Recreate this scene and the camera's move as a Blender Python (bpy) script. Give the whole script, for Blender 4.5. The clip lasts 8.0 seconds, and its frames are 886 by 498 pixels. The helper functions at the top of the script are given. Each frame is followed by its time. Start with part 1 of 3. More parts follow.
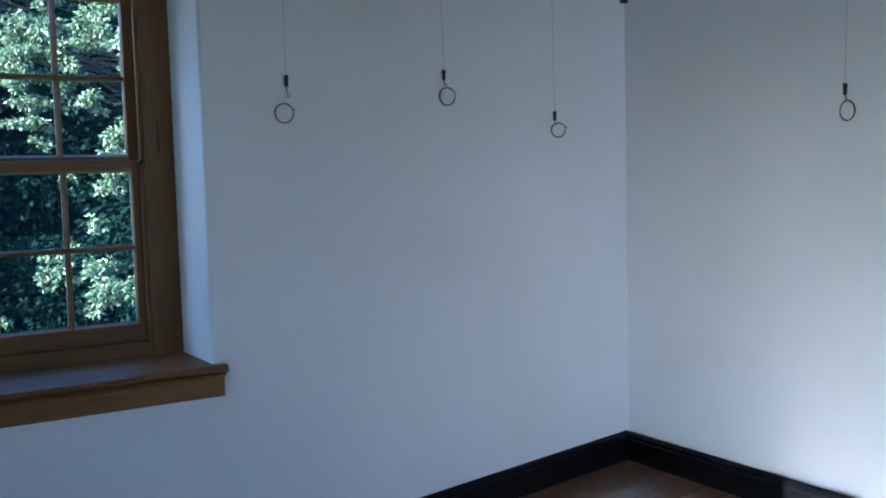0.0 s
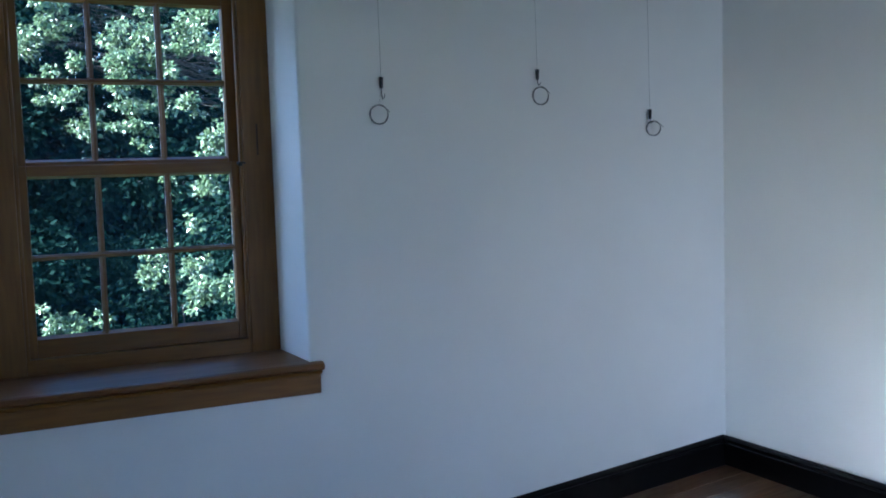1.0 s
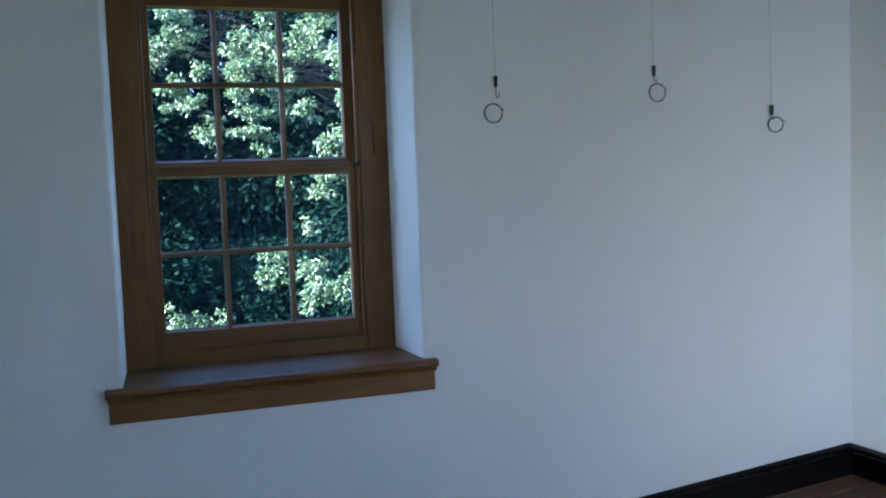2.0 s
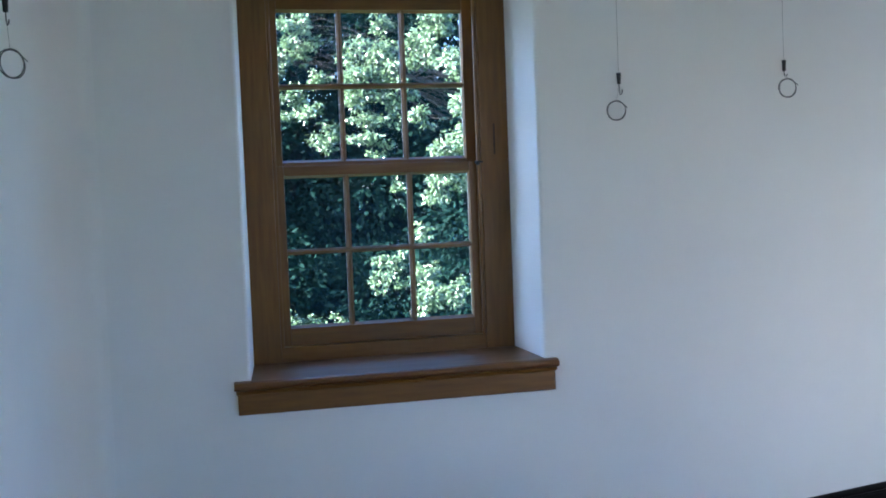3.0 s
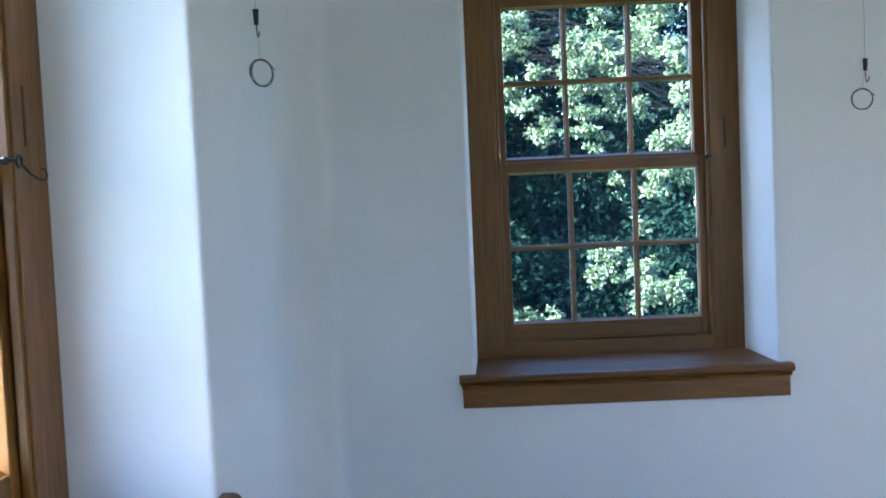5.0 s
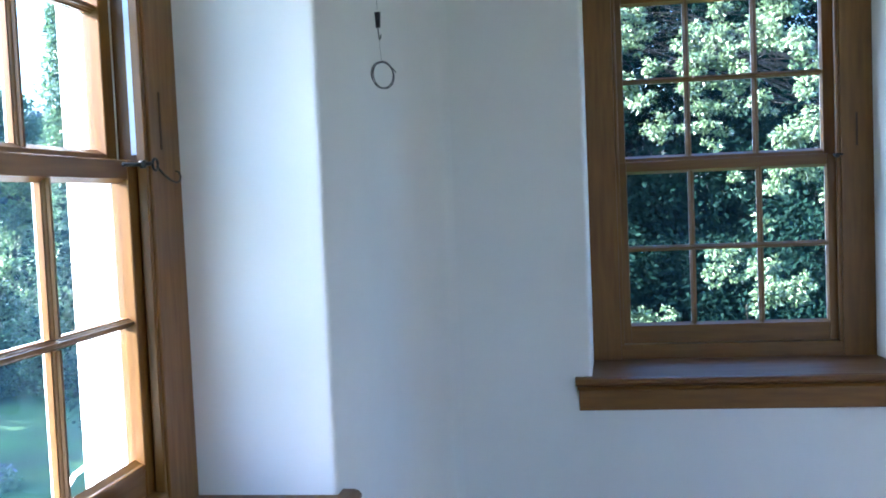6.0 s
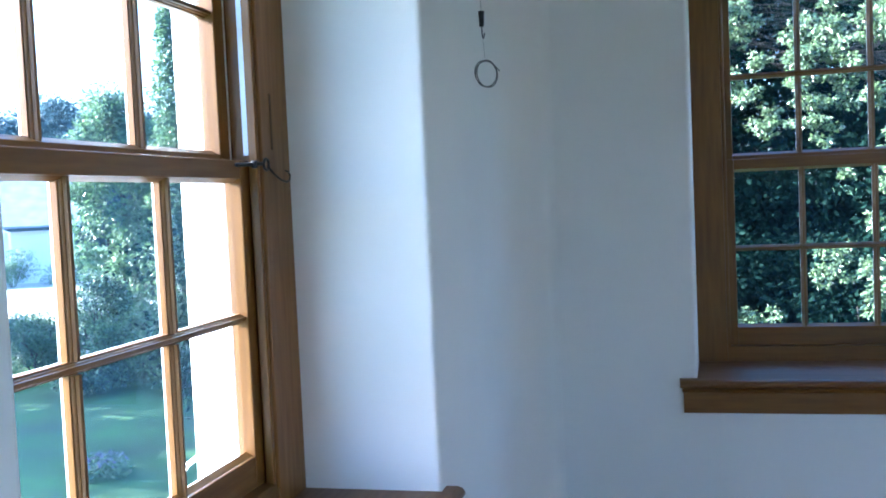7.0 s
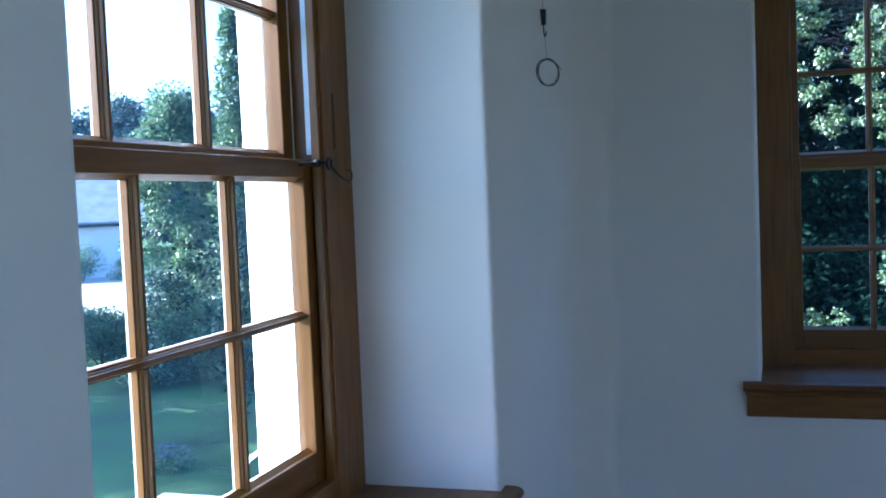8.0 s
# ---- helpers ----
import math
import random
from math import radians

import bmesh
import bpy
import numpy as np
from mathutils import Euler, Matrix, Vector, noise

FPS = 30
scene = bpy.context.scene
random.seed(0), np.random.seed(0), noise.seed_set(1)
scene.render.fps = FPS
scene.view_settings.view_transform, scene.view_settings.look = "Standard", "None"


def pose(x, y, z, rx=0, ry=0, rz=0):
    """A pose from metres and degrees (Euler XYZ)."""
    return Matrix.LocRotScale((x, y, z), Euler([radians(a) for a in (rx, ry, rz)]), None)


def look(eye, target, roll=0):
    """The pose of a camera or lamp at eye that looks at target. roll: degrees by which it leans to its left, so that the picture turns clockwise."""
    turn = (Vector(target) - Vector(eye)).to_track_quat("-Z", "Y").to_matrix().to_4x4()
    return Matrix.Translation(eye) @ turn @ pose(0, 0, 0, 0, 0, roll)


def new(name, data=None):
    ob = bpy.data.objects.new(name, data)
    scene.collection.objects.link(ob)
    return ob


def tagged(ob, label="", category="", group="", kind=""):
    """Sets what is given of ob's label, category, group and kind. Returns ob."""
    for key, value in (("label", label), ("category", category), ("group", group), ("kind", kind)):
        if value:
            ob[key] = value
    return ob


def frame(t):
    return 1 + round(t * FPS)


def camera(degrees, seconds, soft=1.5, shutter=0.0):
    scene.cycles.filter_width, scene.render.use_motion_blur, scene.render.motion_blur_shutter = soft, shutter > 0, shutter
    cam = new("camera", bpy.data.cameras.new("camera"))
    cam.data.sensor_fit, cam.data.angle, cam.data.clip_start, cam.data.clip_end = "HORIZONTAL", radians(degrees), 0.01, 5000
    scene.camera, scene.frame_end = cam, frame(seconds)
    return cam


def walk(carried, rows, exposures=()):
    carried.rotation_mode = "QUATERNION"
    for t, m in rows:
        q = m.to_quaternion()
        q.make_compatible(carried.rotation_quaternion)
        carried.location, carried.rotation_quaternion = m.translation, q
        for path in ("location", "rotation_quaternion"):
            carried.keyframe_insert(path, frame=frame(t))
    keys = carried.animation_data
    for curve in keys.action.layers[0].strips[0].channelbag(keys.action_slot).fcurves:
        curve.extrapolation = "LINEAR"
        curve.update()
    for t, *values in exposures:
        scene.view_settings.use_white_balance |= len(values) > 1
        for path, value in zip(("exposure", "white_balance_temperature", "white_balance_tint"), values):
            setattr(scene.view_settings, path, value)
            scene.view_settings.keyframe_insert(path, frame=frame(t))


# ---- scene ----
cam = camera(50.1, 8.0, soft=1.8)
PATH = [
    (0, (-0.502, -3.608, 1.534), (0.518, -1.896, 1.374), -1.5),
    (0.5, (-0.506, -3.612, 1.542), (0.435, -1.855, 1.38), -1.7),
    (1, (-0.524, -3.6, 1.539), (0.334, -1.8, 1.382), -1.8),
    (1.5, (-0.534, -3.595, 1.526), (0.242, -1.758, 1.377), -1.9),
    (2, (-0.543, -3.604, 1.516), (0.101, -1.716, 1.376), -2.1),
    (2.2, (-0.551, -3.596, 1.513), (0.029, -1.687, 1.376), -2.1),
    (3.3, (-0.597, -3.59, 1.46), (-0.239, -1.625, 1.356), -2.3),
    (3.5, (-0.591, -3.593, 1.451), (-0.293, -1.618, 1.354), -2.4),
    (4, (-0.585, -3.615, 1.431), (-0.41, -1.624, 1.349), -2.4),
    (4.2, (-0.589, -3.607, 1.438), (-0.457, -1.614, 1.354), -2.6),
    (5.3, (-0.639, -3.58, 1.511), (-0.728, -1.585, 1.394), -2.4),
    (5.5, (-0.642, -3.579, 1.514), (-0.783, -1.587, 1.398), -2.4),
    (6, (-0.649, -3.581, 1.511), (-0.903, -1.6, 1.401), -2.4),
    (6.5, (-0.654, -3.582, 1.512), (-1.014, -1.617, 1.403), -2.4),
    (7, (-0.667, -3.586, 1.514), (-1.121, -1.641, 1.408), -2.5),
    (7.5, (-0.668, -3.591, 1.513), (-1.188, -1.662, 1.409), -2.4),
    (8, (-0.673, -3.588, 1.517), (-1.245, -1.674, 1.412), -2.3),
]
walk(cam, [(t, look(eye, target, roll)) for t, eye, target, roll in PATH],
     [(0.0, 2.7, 4930, 10), (1.5, 2.8, 5080, 10), (3.5, 3.55, 5450, 13), (5.5, 3.65, 5450, 13), (7.0, 3.42, 5250, 11), (8.0, 2.55, 5020, 11)])

XL, XR, YB, H = -1.176, 2.724, -5.7, 2.78    # the room inside
THICK = 0.52

# ---- world and light ----
SUN_AZ, SUN_EL = 262.0, 25.0          # compass-like turn from +y, clockwise; height above the horizon
world = bpy.data.worlds.new("sky")
scene.world = world
world.use_nodes = True
wn = world.node_tree.nodes
sky = wn.new("ShaderNodeTexSky")
sky.sky_type, sky.sun_disc = "NISHITA", False
sky.dust_density, sky.air_density, sky.ozone_density = 3.2, 1.1, 6.0
sky.sun_elevation, sky.sun_rotation = radians(SUN_EL), radians(SUN_AZ)
wn["Background"].inputs[1].default_value = 0.15
world.node_tree.links.new(sky.outputs[0], wn["Background"].inputs[0])
az, el = radians(SUN_AZ), radians(SUN_EL)
sun_from = Vector((math.sin(az) * math.cos(el), math.cos(az) * math.cos(el), math.sin(el)))
sun = new("sun", bpy.data.lights.new("sun", "SUN"))
sun.data.energy, sun.data.angle, sun.data.color = 4.8, radians(0.5), (1.0, 0.94, 0.85)
sun.matrix_world = look(sun_from * 30, (0, 0, 0))


# two added fill lamps at unseen openings behind the camera, one aimed east
for eye, target, wide, power in (((2.30, -5.93, 1.58), (4.3, -2.4, 0.8), 0.76, 3.0), ((XR + 0.24, -4.45, 1.58), (0.0, -4.45, 1.45), 1.6, 0.25)):
    lamp = new("fill_lamp", bpy.data.lights.new("fill_lamp", "AREA"))
    lamp.data.shape, lamp.data.size, lamp.data.size_y = "RECTANGLE", wide, 1.65
    lamp.data.spread = radians(80)
    lamp.data.energy, lamp.data.color = power, (0.88, 0.95, 1.0)
    lamp.matrix_world = look(eye, target)


# ---- materials ----
def material(name, build):
    m = bpy.data.materials.new(name)
    m.use_nodes = True
    nt = m.node_tree
    bsdf = nt.nodes["Principled BSDF"]
    build(nt, bsdf)
    return m


def node(nt, kind, **values):
    n = nt.nodes.new(kind)
    for k, v in values.items():
        n.inputs[k.replace("_", " ")].default_value = v
    return n


def ramp(nt, source, stops):
    r = nt.nodes.new("ShaderNodeValToRGB")
    el_ = r.color_ramp.elements
    while len(el_) < len(stops):
        el_.new(0.5)
    for e, (p, c) in zip(el_, stops):
        e.position, e.color = p, (*c, 1)
    nt.links.new(source, r.inputs[0])
    return r.outputs[0]


def coords(nt, scale=(1, 1, 1), world_space=False):
    mp = nt.nodes.new("ShaderNodeMapping")
    mp.inputs["Scale"].default_value = scale
    if world_space:
        g = nt.nodes.new("ShaderNodeNewGeometry")
        nt.links.new(g.outputs["Position"], mp.inputs[0])
    else:
        tc = nt.nodes.new("ShaderNodeTexCoord")
        nt.links.new(tc.outputs["Object"], mp.inputs[0])
    return mp.outputs[0]


def add_bump(nt, bsdf, source, strength, distance):
    b = nt.nodes.new("ShaderNodeBump")
    b.inputs["Strength"].default_value, b.inputs["Distance"].default_value = strength, distance
    nt.links.new(source, b.inputs["Height"])
    nt.links.new(b.outputs[0], bsdf.inputs["Normal"])


def noise_of(nt, vec, scale, detail=4.0, rough=0.55):
    n = node(nt, "ShaderNodeTexNoise", Scale=scale, Detail=detail, Roughness=rough)
    nt.links.new(vec, n.inputs["Vector"])
    return n.outputs[0]


def mixed(nt, a, b, fac=0.5, mode="MIX"):
    m = nt.nodes.new("ShaderNodeMix")
    m.data_type, m.blend_type = "RGBA", mode
    m.inputs[0].default_value = fac
    nt.links.new(a, m.inputs[6])
    nt.links.new(b, m.inputs[7])
    return m.outputs[2]


def plaster(nt, bsdf):
    v = coords(nt, world_space=True)
    big, fine = noise_of(nt, v, 1.3, 5), noise_of(nt, v, 60, 6, 0.6)
    nt.links.new(ramp(nt, big, [(0.3, (0.77, 0.765, 0.745)), (0.7, (0.82, 0.815, 0.80))]), bsdf.inputs["Base Color"])
    bsdf.inputs["Roughness"].default_value = 0.72
    hills = mixed(nt, noise_of(nt, v, 5.0, 3), fine, 0.12)
    add_bump(nt, bsdf, hills, 0.25, 0.012)


def timber(dark, light, gloss=0.36, across="x"):
    stretch = {"x": (1.2, 14, 14), "z": (14, 14, 1.2), "y": (14, 1.2, 14)}[across]

    def build(nt, bsdf):
        v = coords(nt, stretch)
        grain = noise_of(nt, v, 4.5, 6, 0.5)
        wide = noise_of(nt, coords(nt, (0.7, 0.7, 0.7), True), 2.2, 3)
        col = ramp(nt, grain, [(0.28, dark), (0.5, tuple((a + b) / 2 for a, b in zip(dark, light))), (0.74, light)])
        tone = ramp(nt, wide, [(0.3, (0.78, 0.76, 0.74)), (0.7, (1, 1, 1))])
        nt.links.new(mixed(nt, col, tone, 1.0, "MULTIPLY"), bsdf.inputs["Base Color"])
        nt.links.new(ramp(nt, grain, [(0.2, (gloss + 0.12,) * 3), (0.8, (gloss,) * 3)]), bsdf.inputs["Roughness"])
        add_bump(nt, bsdf, grain, 0.12, 0.003)
    return build


def plain(colour, rough=0.5, metal=0.0, vary=0.12, scale=30):
    def build(nt, bsdf):
        n = noise_of(nt, coords(nt), scale, 4)
        lo, hi = tuple(c * (1 - vary) for c in colour), tuple(min(1, c * (1 + vary)) for c in colour)
        nt.links.new(ramp(nt, n, [(0.3, lo), (0.7, hi)]), bsdf.inputs["Base Color"])
        bsdf.inputs["Roughness"].default_value, bsdf.inputs["Metallic"].default_value = rough, metal
        add_bump(nt, bsdf, n, 0.08, 0.002)
    return build


def clear_glass(nt, bsdf):
    out = nt.nodes["Material Output"]
    tr, gl, mx = nt.nodes.new("ShaderNodeBsdfTransparent"), nt.nodes.new("ShaderNodeBsdfGlossy"), nt.nodes.new("ShaderNodeMixShader")
    tr.inputs[0].default_value = (0.95, 0.97, 0.965, 1)
    gl.inputs["Roughness"].default_value = 0.01
    lw, pw, ma = node(nt, "ShaderNodeLayerWeight", Blend=0.5), nt.nodes.new("ShaderNodeMath"), nt.nodes.new("ShaderNodeMath")
    pw.operation, pw.inputs[1].default_value = "POWER", 5.0
    ma.operation, ma.inputs[1].default_value, ma.inputs[2].default_value = "MULTIPLY_ADD", 0.8, 0.010
    nt.links.new(lw.outputs["Facing"], pw.inputs[0])
    nt.links.new(pw.outputs[0], ma.inputs[0])
    nt.links.new(ma.outputs[0], mx.inputs[0])
    nt.links.new(tr.outputs[0], mx.inputs[1])
    nt.links.new(gl.outputs[0], mx.inputs[2])
    # thin film of dust, tinted blue to paint the bluish veil of glare
    film, veiled = nt.nodes.new("ShaderNodeBsdfTranslucent"), nt.nodes.new("ShaderNodeMixShader")
    film.inputs[0].default_value = (0.2, 0.55, 1.0, 1)
    smear = noise_of(nt, coords(nt, world_space=True), 5, 5)
    nt.links.new(ramp(nt, smear, [(0.3, (0.001,) * 3), (0.75, (0.005,) * 3)]), veiled.inputs[0])
    nt.links.new(mx.outputs[0], veiled.inputs[1])
    nt.links.new(film.outputs[0], veiled.inputs[2])
    nt.links.new(veiled.outputs[0], out.inputs[0])


def leafy(dark, light, passing=0.3, rough=0.38, sheen=0.5):
    def build(nt, bsdf):
        g = nt.nodes.new("ShaderNodeNewGeometry")
        col = ramp(nt, g.outputs["Random Per Island"], [(0.0, dark), (0.6, tuple((a + b) / 2 for a, b in zip(dark, light))), (1.0, light)])
        nt.links.new(col, bsdf.inputs["Base Color"])
        bsdf.inputs["Roughness"].default_value = rough
        bsdf.inputs["Specular IOR Level"].default_value = sheen
        tl, mx = nt.nodes.new("ShaderNodeBsdfTranslucent"), nt.nodes.new("ShaderNodeMixShader")
        nt.links.new(col, tl.inputs[0])
        mx.inputs[0].default_value = passing
        nt.links.new(bsdf.outputs[0], mx.inputs[1])
        nt.links.new(tl.outputs[0], mx.inputs[2])
        nt.links.new(mx.outputs[0], nt.nodes["Material Output"].inputs[0])
    return build


def lawn_look(nt, bsdf):
    v = coords(nt, world_space=True)
    c = mixed(nt, ramp(nt, noise_of(nt, v, 0.35, 5), [(0.3, (0.010, 0.042, 0.009)), (0.7, (0.050, 0.160, 0.024))]),
              ramp(nt, noise_of(nt, v, 18, 5), [(0.3, (0.55, 0.6, 0.5)), (0.75, (1, 1, 1))]), 1.0, "MULTIPLY")
    nt.links.new(c, bsdf.inputs["Base Color"])
    bsdf.inputs["Roughness"].default_value = 0.9
    add_bump(nt, bsdf, noise_of(nt, v, 25, 5), 0.6, 0.05)


def bark(nt, bsdf):
    n = noise_of(nt, coords(nt, (9, 9, 1.6)), 3, 7)
    nt.links.new(ramp(nt, n, [(0.3, (0.018, 0.015, 0.012)), (0.7, (0.075, 0.062, 0.05))]), bsdf.inputs["Base Color"])
    bsdf.inputs["Roughness"].default_value = 0.9
    add_bump(nt, bsdf, n, 0.7, 0.03)


WALL = material("white_plaster", plaster)
CEIL = material("ceiling_paint", plain((0.8, 0.8, 0.78), 0.8, 0, 0.03, 4))
OAK_X = material("varnished_wood_along", timber((0.155, 0.060, 0.008), (0.235, 0.105, 0.015), 0.36, "x"))
OAK_Z = material("varnished_wood_upright", timber((0.155, 0.060, 0.008), (0.235, 0.105, 0.015), 0.36, "z"))
STOOL = material("varnished_sill_wood", timber((0.135, 0.052, 0.010), (0.175, 0.075, 0.015), 0.36, "x"))
PLANK = material("dark_floor_wood", timber((0.06, 0.028, 0.013), (0.17, 0.085, 0.042), 0.30, "x"))
PLANK.node_tree.nodes["Principled BSDF"].inputs["Coat Weight"].default_value = 1.0
PLANK.node_tree.nodes["Principled BSDF"].inputs["Coat Roughness"].default_value = 0.12
BLACK = material("black_gloss_paint", plain((0.003, 0.003, 0.0034), 0.30, 0, 0.3, 12))
BLACK.node_tree.nodes["Principled BSDF"].inputs["Specular IOR Level"].default_value = 0.22
GLASS = material("window_glass", clear_glass)
IRON = material("dark_iron", plain((0.03, 0.03, 0.032), 0.45, 0.6, 0.3, 60))
STEEL = material("steel_wire", plain((0.14, 0.143, 0.15), 0.45, 0.8, 0.15, 80))
TRACK = material("pale_metal_track", plain((0.62, 0.64, 0.68), 0.35, 0.2, 0.06, 30))
GROOVE = material("groove_shadow_wood", plain((0.06, 0.03, 0.012), 0.7, 0, 0.2, 60))
WHITE = material("white_exterior_paint", plain((0.82, 0.82, 0.80), 0.5, 0, 0.04, 9))
STONE = material("pale_stone", plain((0.42, 0.40, 0.36), 0.85, 0, 0.25, 7))
BARK = material("tree_bark", bark)
# light end raised to put sunlit highlights into the leaf colour
LEAF_SUN = material("sunlit_tone_leaves", leafy((0.012, 0.038, 0.018), (0.225, 0.31, 0.145), 0.28, 0.24, 1.0))
# near-black, so the wood's inner shade is put into the leaf colour
LEAF_SHADE = material("shade_toned_leaves", leafy((0.003, 0.012, 0.009), (0.009, 0.025, 0.018), 0.1, 0.65, 0.03))
LEAF_MID = material("mid_green_leaves", leafy((0.030, 0.072, 0.034), (0.16, 0.25, 0.11), 0.4, 0.34, 0.5))
LAWN = material("mown_lawn", lawn_look)
PAVE = material("pale_paving", plain((0.5, 0.48, 0.45), 0.85, 0, 0.12, 1.5))
ROOF = material("grey_shingles", plain((0.24, 0.25, 0.28), 0.85, 0, 0.2, 1.2))
SIDING = material("white_siding", plain((0.62, 0.65, 0.7), 0.7, 0, 0.05, 3))
# pale blue tint paints the haze of distance into the far leaves
LEAF_FAR = material("far_haze_leaves", leafy((0.04, 0.075, 0.085), (0.09, 0.14, 0.15), 0.3, 0.5, 0.2))
FLOWER = material("pale_violet_flowers", leafy((0.08, 0.08, 0.13), (0.2, 0.19, 0.28), 0.2, 0.6, 0.2))
PANE_FAR = material("dark_window_glass", plain((0.03, 0.035, 0.04), 0.15, 0, 0.2, 2))


# ---- builders ----
def finish(name, bm, mat, smooth=False):
    bmesh.ops.recalc_face_normals(bm, faces=bm.faces)
    me = bpy.data.meshes.new(name)
    bm.to_mesh(me)
    bm.free()
    me.materials.append(mat)
    if smooth:
        for p in me.polygons:
            p.use_smooth = True
    return new(name, me)


def part(name, bm, mat, parent, label="", smooth=False):
    ob = finish(name, bm, mat, smooth)
    ob.parent = parent
    if label:
        tagged(ob, label)
    return ob


def box(bm, x0, x1, y0, y1, z0, z1, bevel=0.0, seg=2):
    r = bmesh.ops.create_cube(bm, size=1.0)
    vs = r["verts"]
    for v in vs:
        v.co = Vector(((x0 + x1) / 2 + v.co.x * (x1 - x0), (y0 + y1) / 2 + v.co.y * (y1 - y0), (z0 + z1) / 2 + v.co.z * (z1 - z0)))
    if bevel:
        es = list({e for v in vs for e in v.link_edges})
        bmesh.ops.bevel(bm, geom=es, offset=bevel, segments=seg, profile=0.5, affect="EDGES")
    return bm


def boxed(*a, **k):
    return box(bmesh.new(), *a, **k)


def extrude_profile(bm, profile, x0, x1):
    """A closed outline of (y, z) drawn out along x."""
    rings = [[bm.verts.new((x, y, z)) for y, z in profile] for x in (x0, x1)]
    n = len(profile)
    for i in range(n):
        bm.faces.new((rings[0][i], rings[0][(i + 1) % n], rings[1][(i + 1) % n], rings[1][i]))
    bm.faces.new(rings[0][::-1])
    bm.faces.new(rings[1])
    return bm


def tube(bm, points, radius, sides=8, taper=1.0):
    """A round bar along points, thinning to radius * taper."""
    pts = [Vector(p) for p in points]
    last, rings = None, []
    for i, p in enumerate(pts):
        d = (pts[min(i + 1, len(pts) - 1)] - pts[max(i - 1, 0)]).normalized()
        a = d.orthogonal().normalized() if last is None else (last - d * last.dot(d)).normalized()
        last = a
        b = d.cross(a)
        r = radius * (1 + (taper - 1) * i / max(1, len(pts) - 1))
        rings.append([bm.verts.new(p + (a * math.cos(2 * math.pi * k / sides) + b * math.sin(2 * math.pi * k / sides)) * r) for k in range(sides)])
    for r0, r1 in zip(rings, rings[1:]):
        for k in range(sides):
            bm.faces.new((r0[k], r0[(k + 1) % sides], r1[(k + 1) % sides], r1[k]))
    bm.faces.new(rings[0][::-1])
    bm.faces.new(rings[-1])
    return bm


def thing(name, m, label, category, group="", kind=""):
    ob = new(name)
    ob.empty_display_size = 0.1
    ob.matrix_world = m
    return tagged(ob, label, category, group, kind)


def wall_with_opening(name, m, x0, x1, height, thick, hole, splay, label):
    """A wall in its own frame: x along it, y out of the room, with one opening whose inner edges are rounded."""
    bm = bmesh.new()
    a0, a1, c0, c1 = hole
    b0, b1 = a0 + splay, a1 - splay

    def sheet(y, h0, h1, k0, k1):
        o = [bm.verts.new(p) for p in ((x0, y, -0.2), (x1, y, -0.2), (x1, y, height), (x0, y, height))]
        i = [bm.verts.new(p) for p in ((h0, y, k0), (h1, y, k0), (h1, y, k1), (h0, y, k1))]
        for k in range(4):
            bm.faces.new((o[k], o[(k + 1) % 4], i[(k + 1) % 4], i[k]))
        return o, i
    o0, i0 = sheet(0, a0, a1, c0, c1)
    o1, i1 = sheet(thick, b0, b1, c0, c1)
    for k in range(4):
        bm.faces.new((o0[k], o1[k], o1[(k + 1) % 4], o0[(k + 1) % 4]))
        bm.faces.new((i0[k], i0[(k + 1) % 4], i1[(k + 1) % 4], i1[k]))
    es = [bm.edges.get((i0[k], i0[(k + 1) % 4])) for k in range(4)]
    bmesh.ops.bevel(bm, geom=es, offset=0.012, segments=3, profile=0.5, affect="EDGES")
    ob = finish(name, bm, WALL)
    ob.matrix_world = m
    return tagged(ob, label, "wall", kind="structure")


# ---- the room ----
TO_A = pose(0, 0, 0)
WEST = pose(XL, 0, 0, 0, 0, 88.8)                 # the west wall stands a little out of square
TO_B = WEST @ pose(-2.07, 0, 0)
HOLE_A = (-0.562, 0.588, 0.78, 2.40)
HOLE_B = (-0.78, 0.662, 0.78, 2.40)
wall_with_opening("wall_north", TO_A, XL - THICK, XR + 0.3, H, THICK, HOLE_A, 0.027, "white plastered thick wall with a deep window recess")
wall_with_opening("wall_west", TO_B, YB - 0.3 + 2.07, 2.06, H, THICK, HOLE_B, 0.01, "white plastered thick wall with a deep window recess")
# openings out of view, added so that the fill lamps light the room
wall_with_opening("wall_east", pose(XR, 0, 0, 0, 0, -90), 0, -YB + 0.3, H, 0.3, (3.62, 5.28, 0.7, 2.45), 0.02, "white plastered wall with an added unseen window opening")
SOUTH = pose(0, YB, 0, 0, 0, 180)
wall_with_opening("wall_south", SOUTH, -XR, -XL + 0.3, H, 0.3, (-2.70, -1.90, 0.7, 2.45), 0.02, "white plastered wall with an unseen wide window opening")
tagged(finish("ceiling", boxed(XL - THICK, XR + 0.3, YB - 0.3, THICK, H, H + 0.2), CEIL), "plain white painted ceiling over the room", "ceiling", kind="structure")
floor = tagged(finish("floor", boxed(XL - 0.3, XR + 0.3, YB - 0.3, THICK - 0.2, -0.25, -0.02), PLANK), "brown boarded wooden floor with dark stain", "floor", kind="structure")
SLOPE = pose(XR, 0, 0.055, -1.0, -5.1, 0) @ pose(-XR, 0, 0)      # the old floor falls away to the west
floor.matrix_world = SLOPE


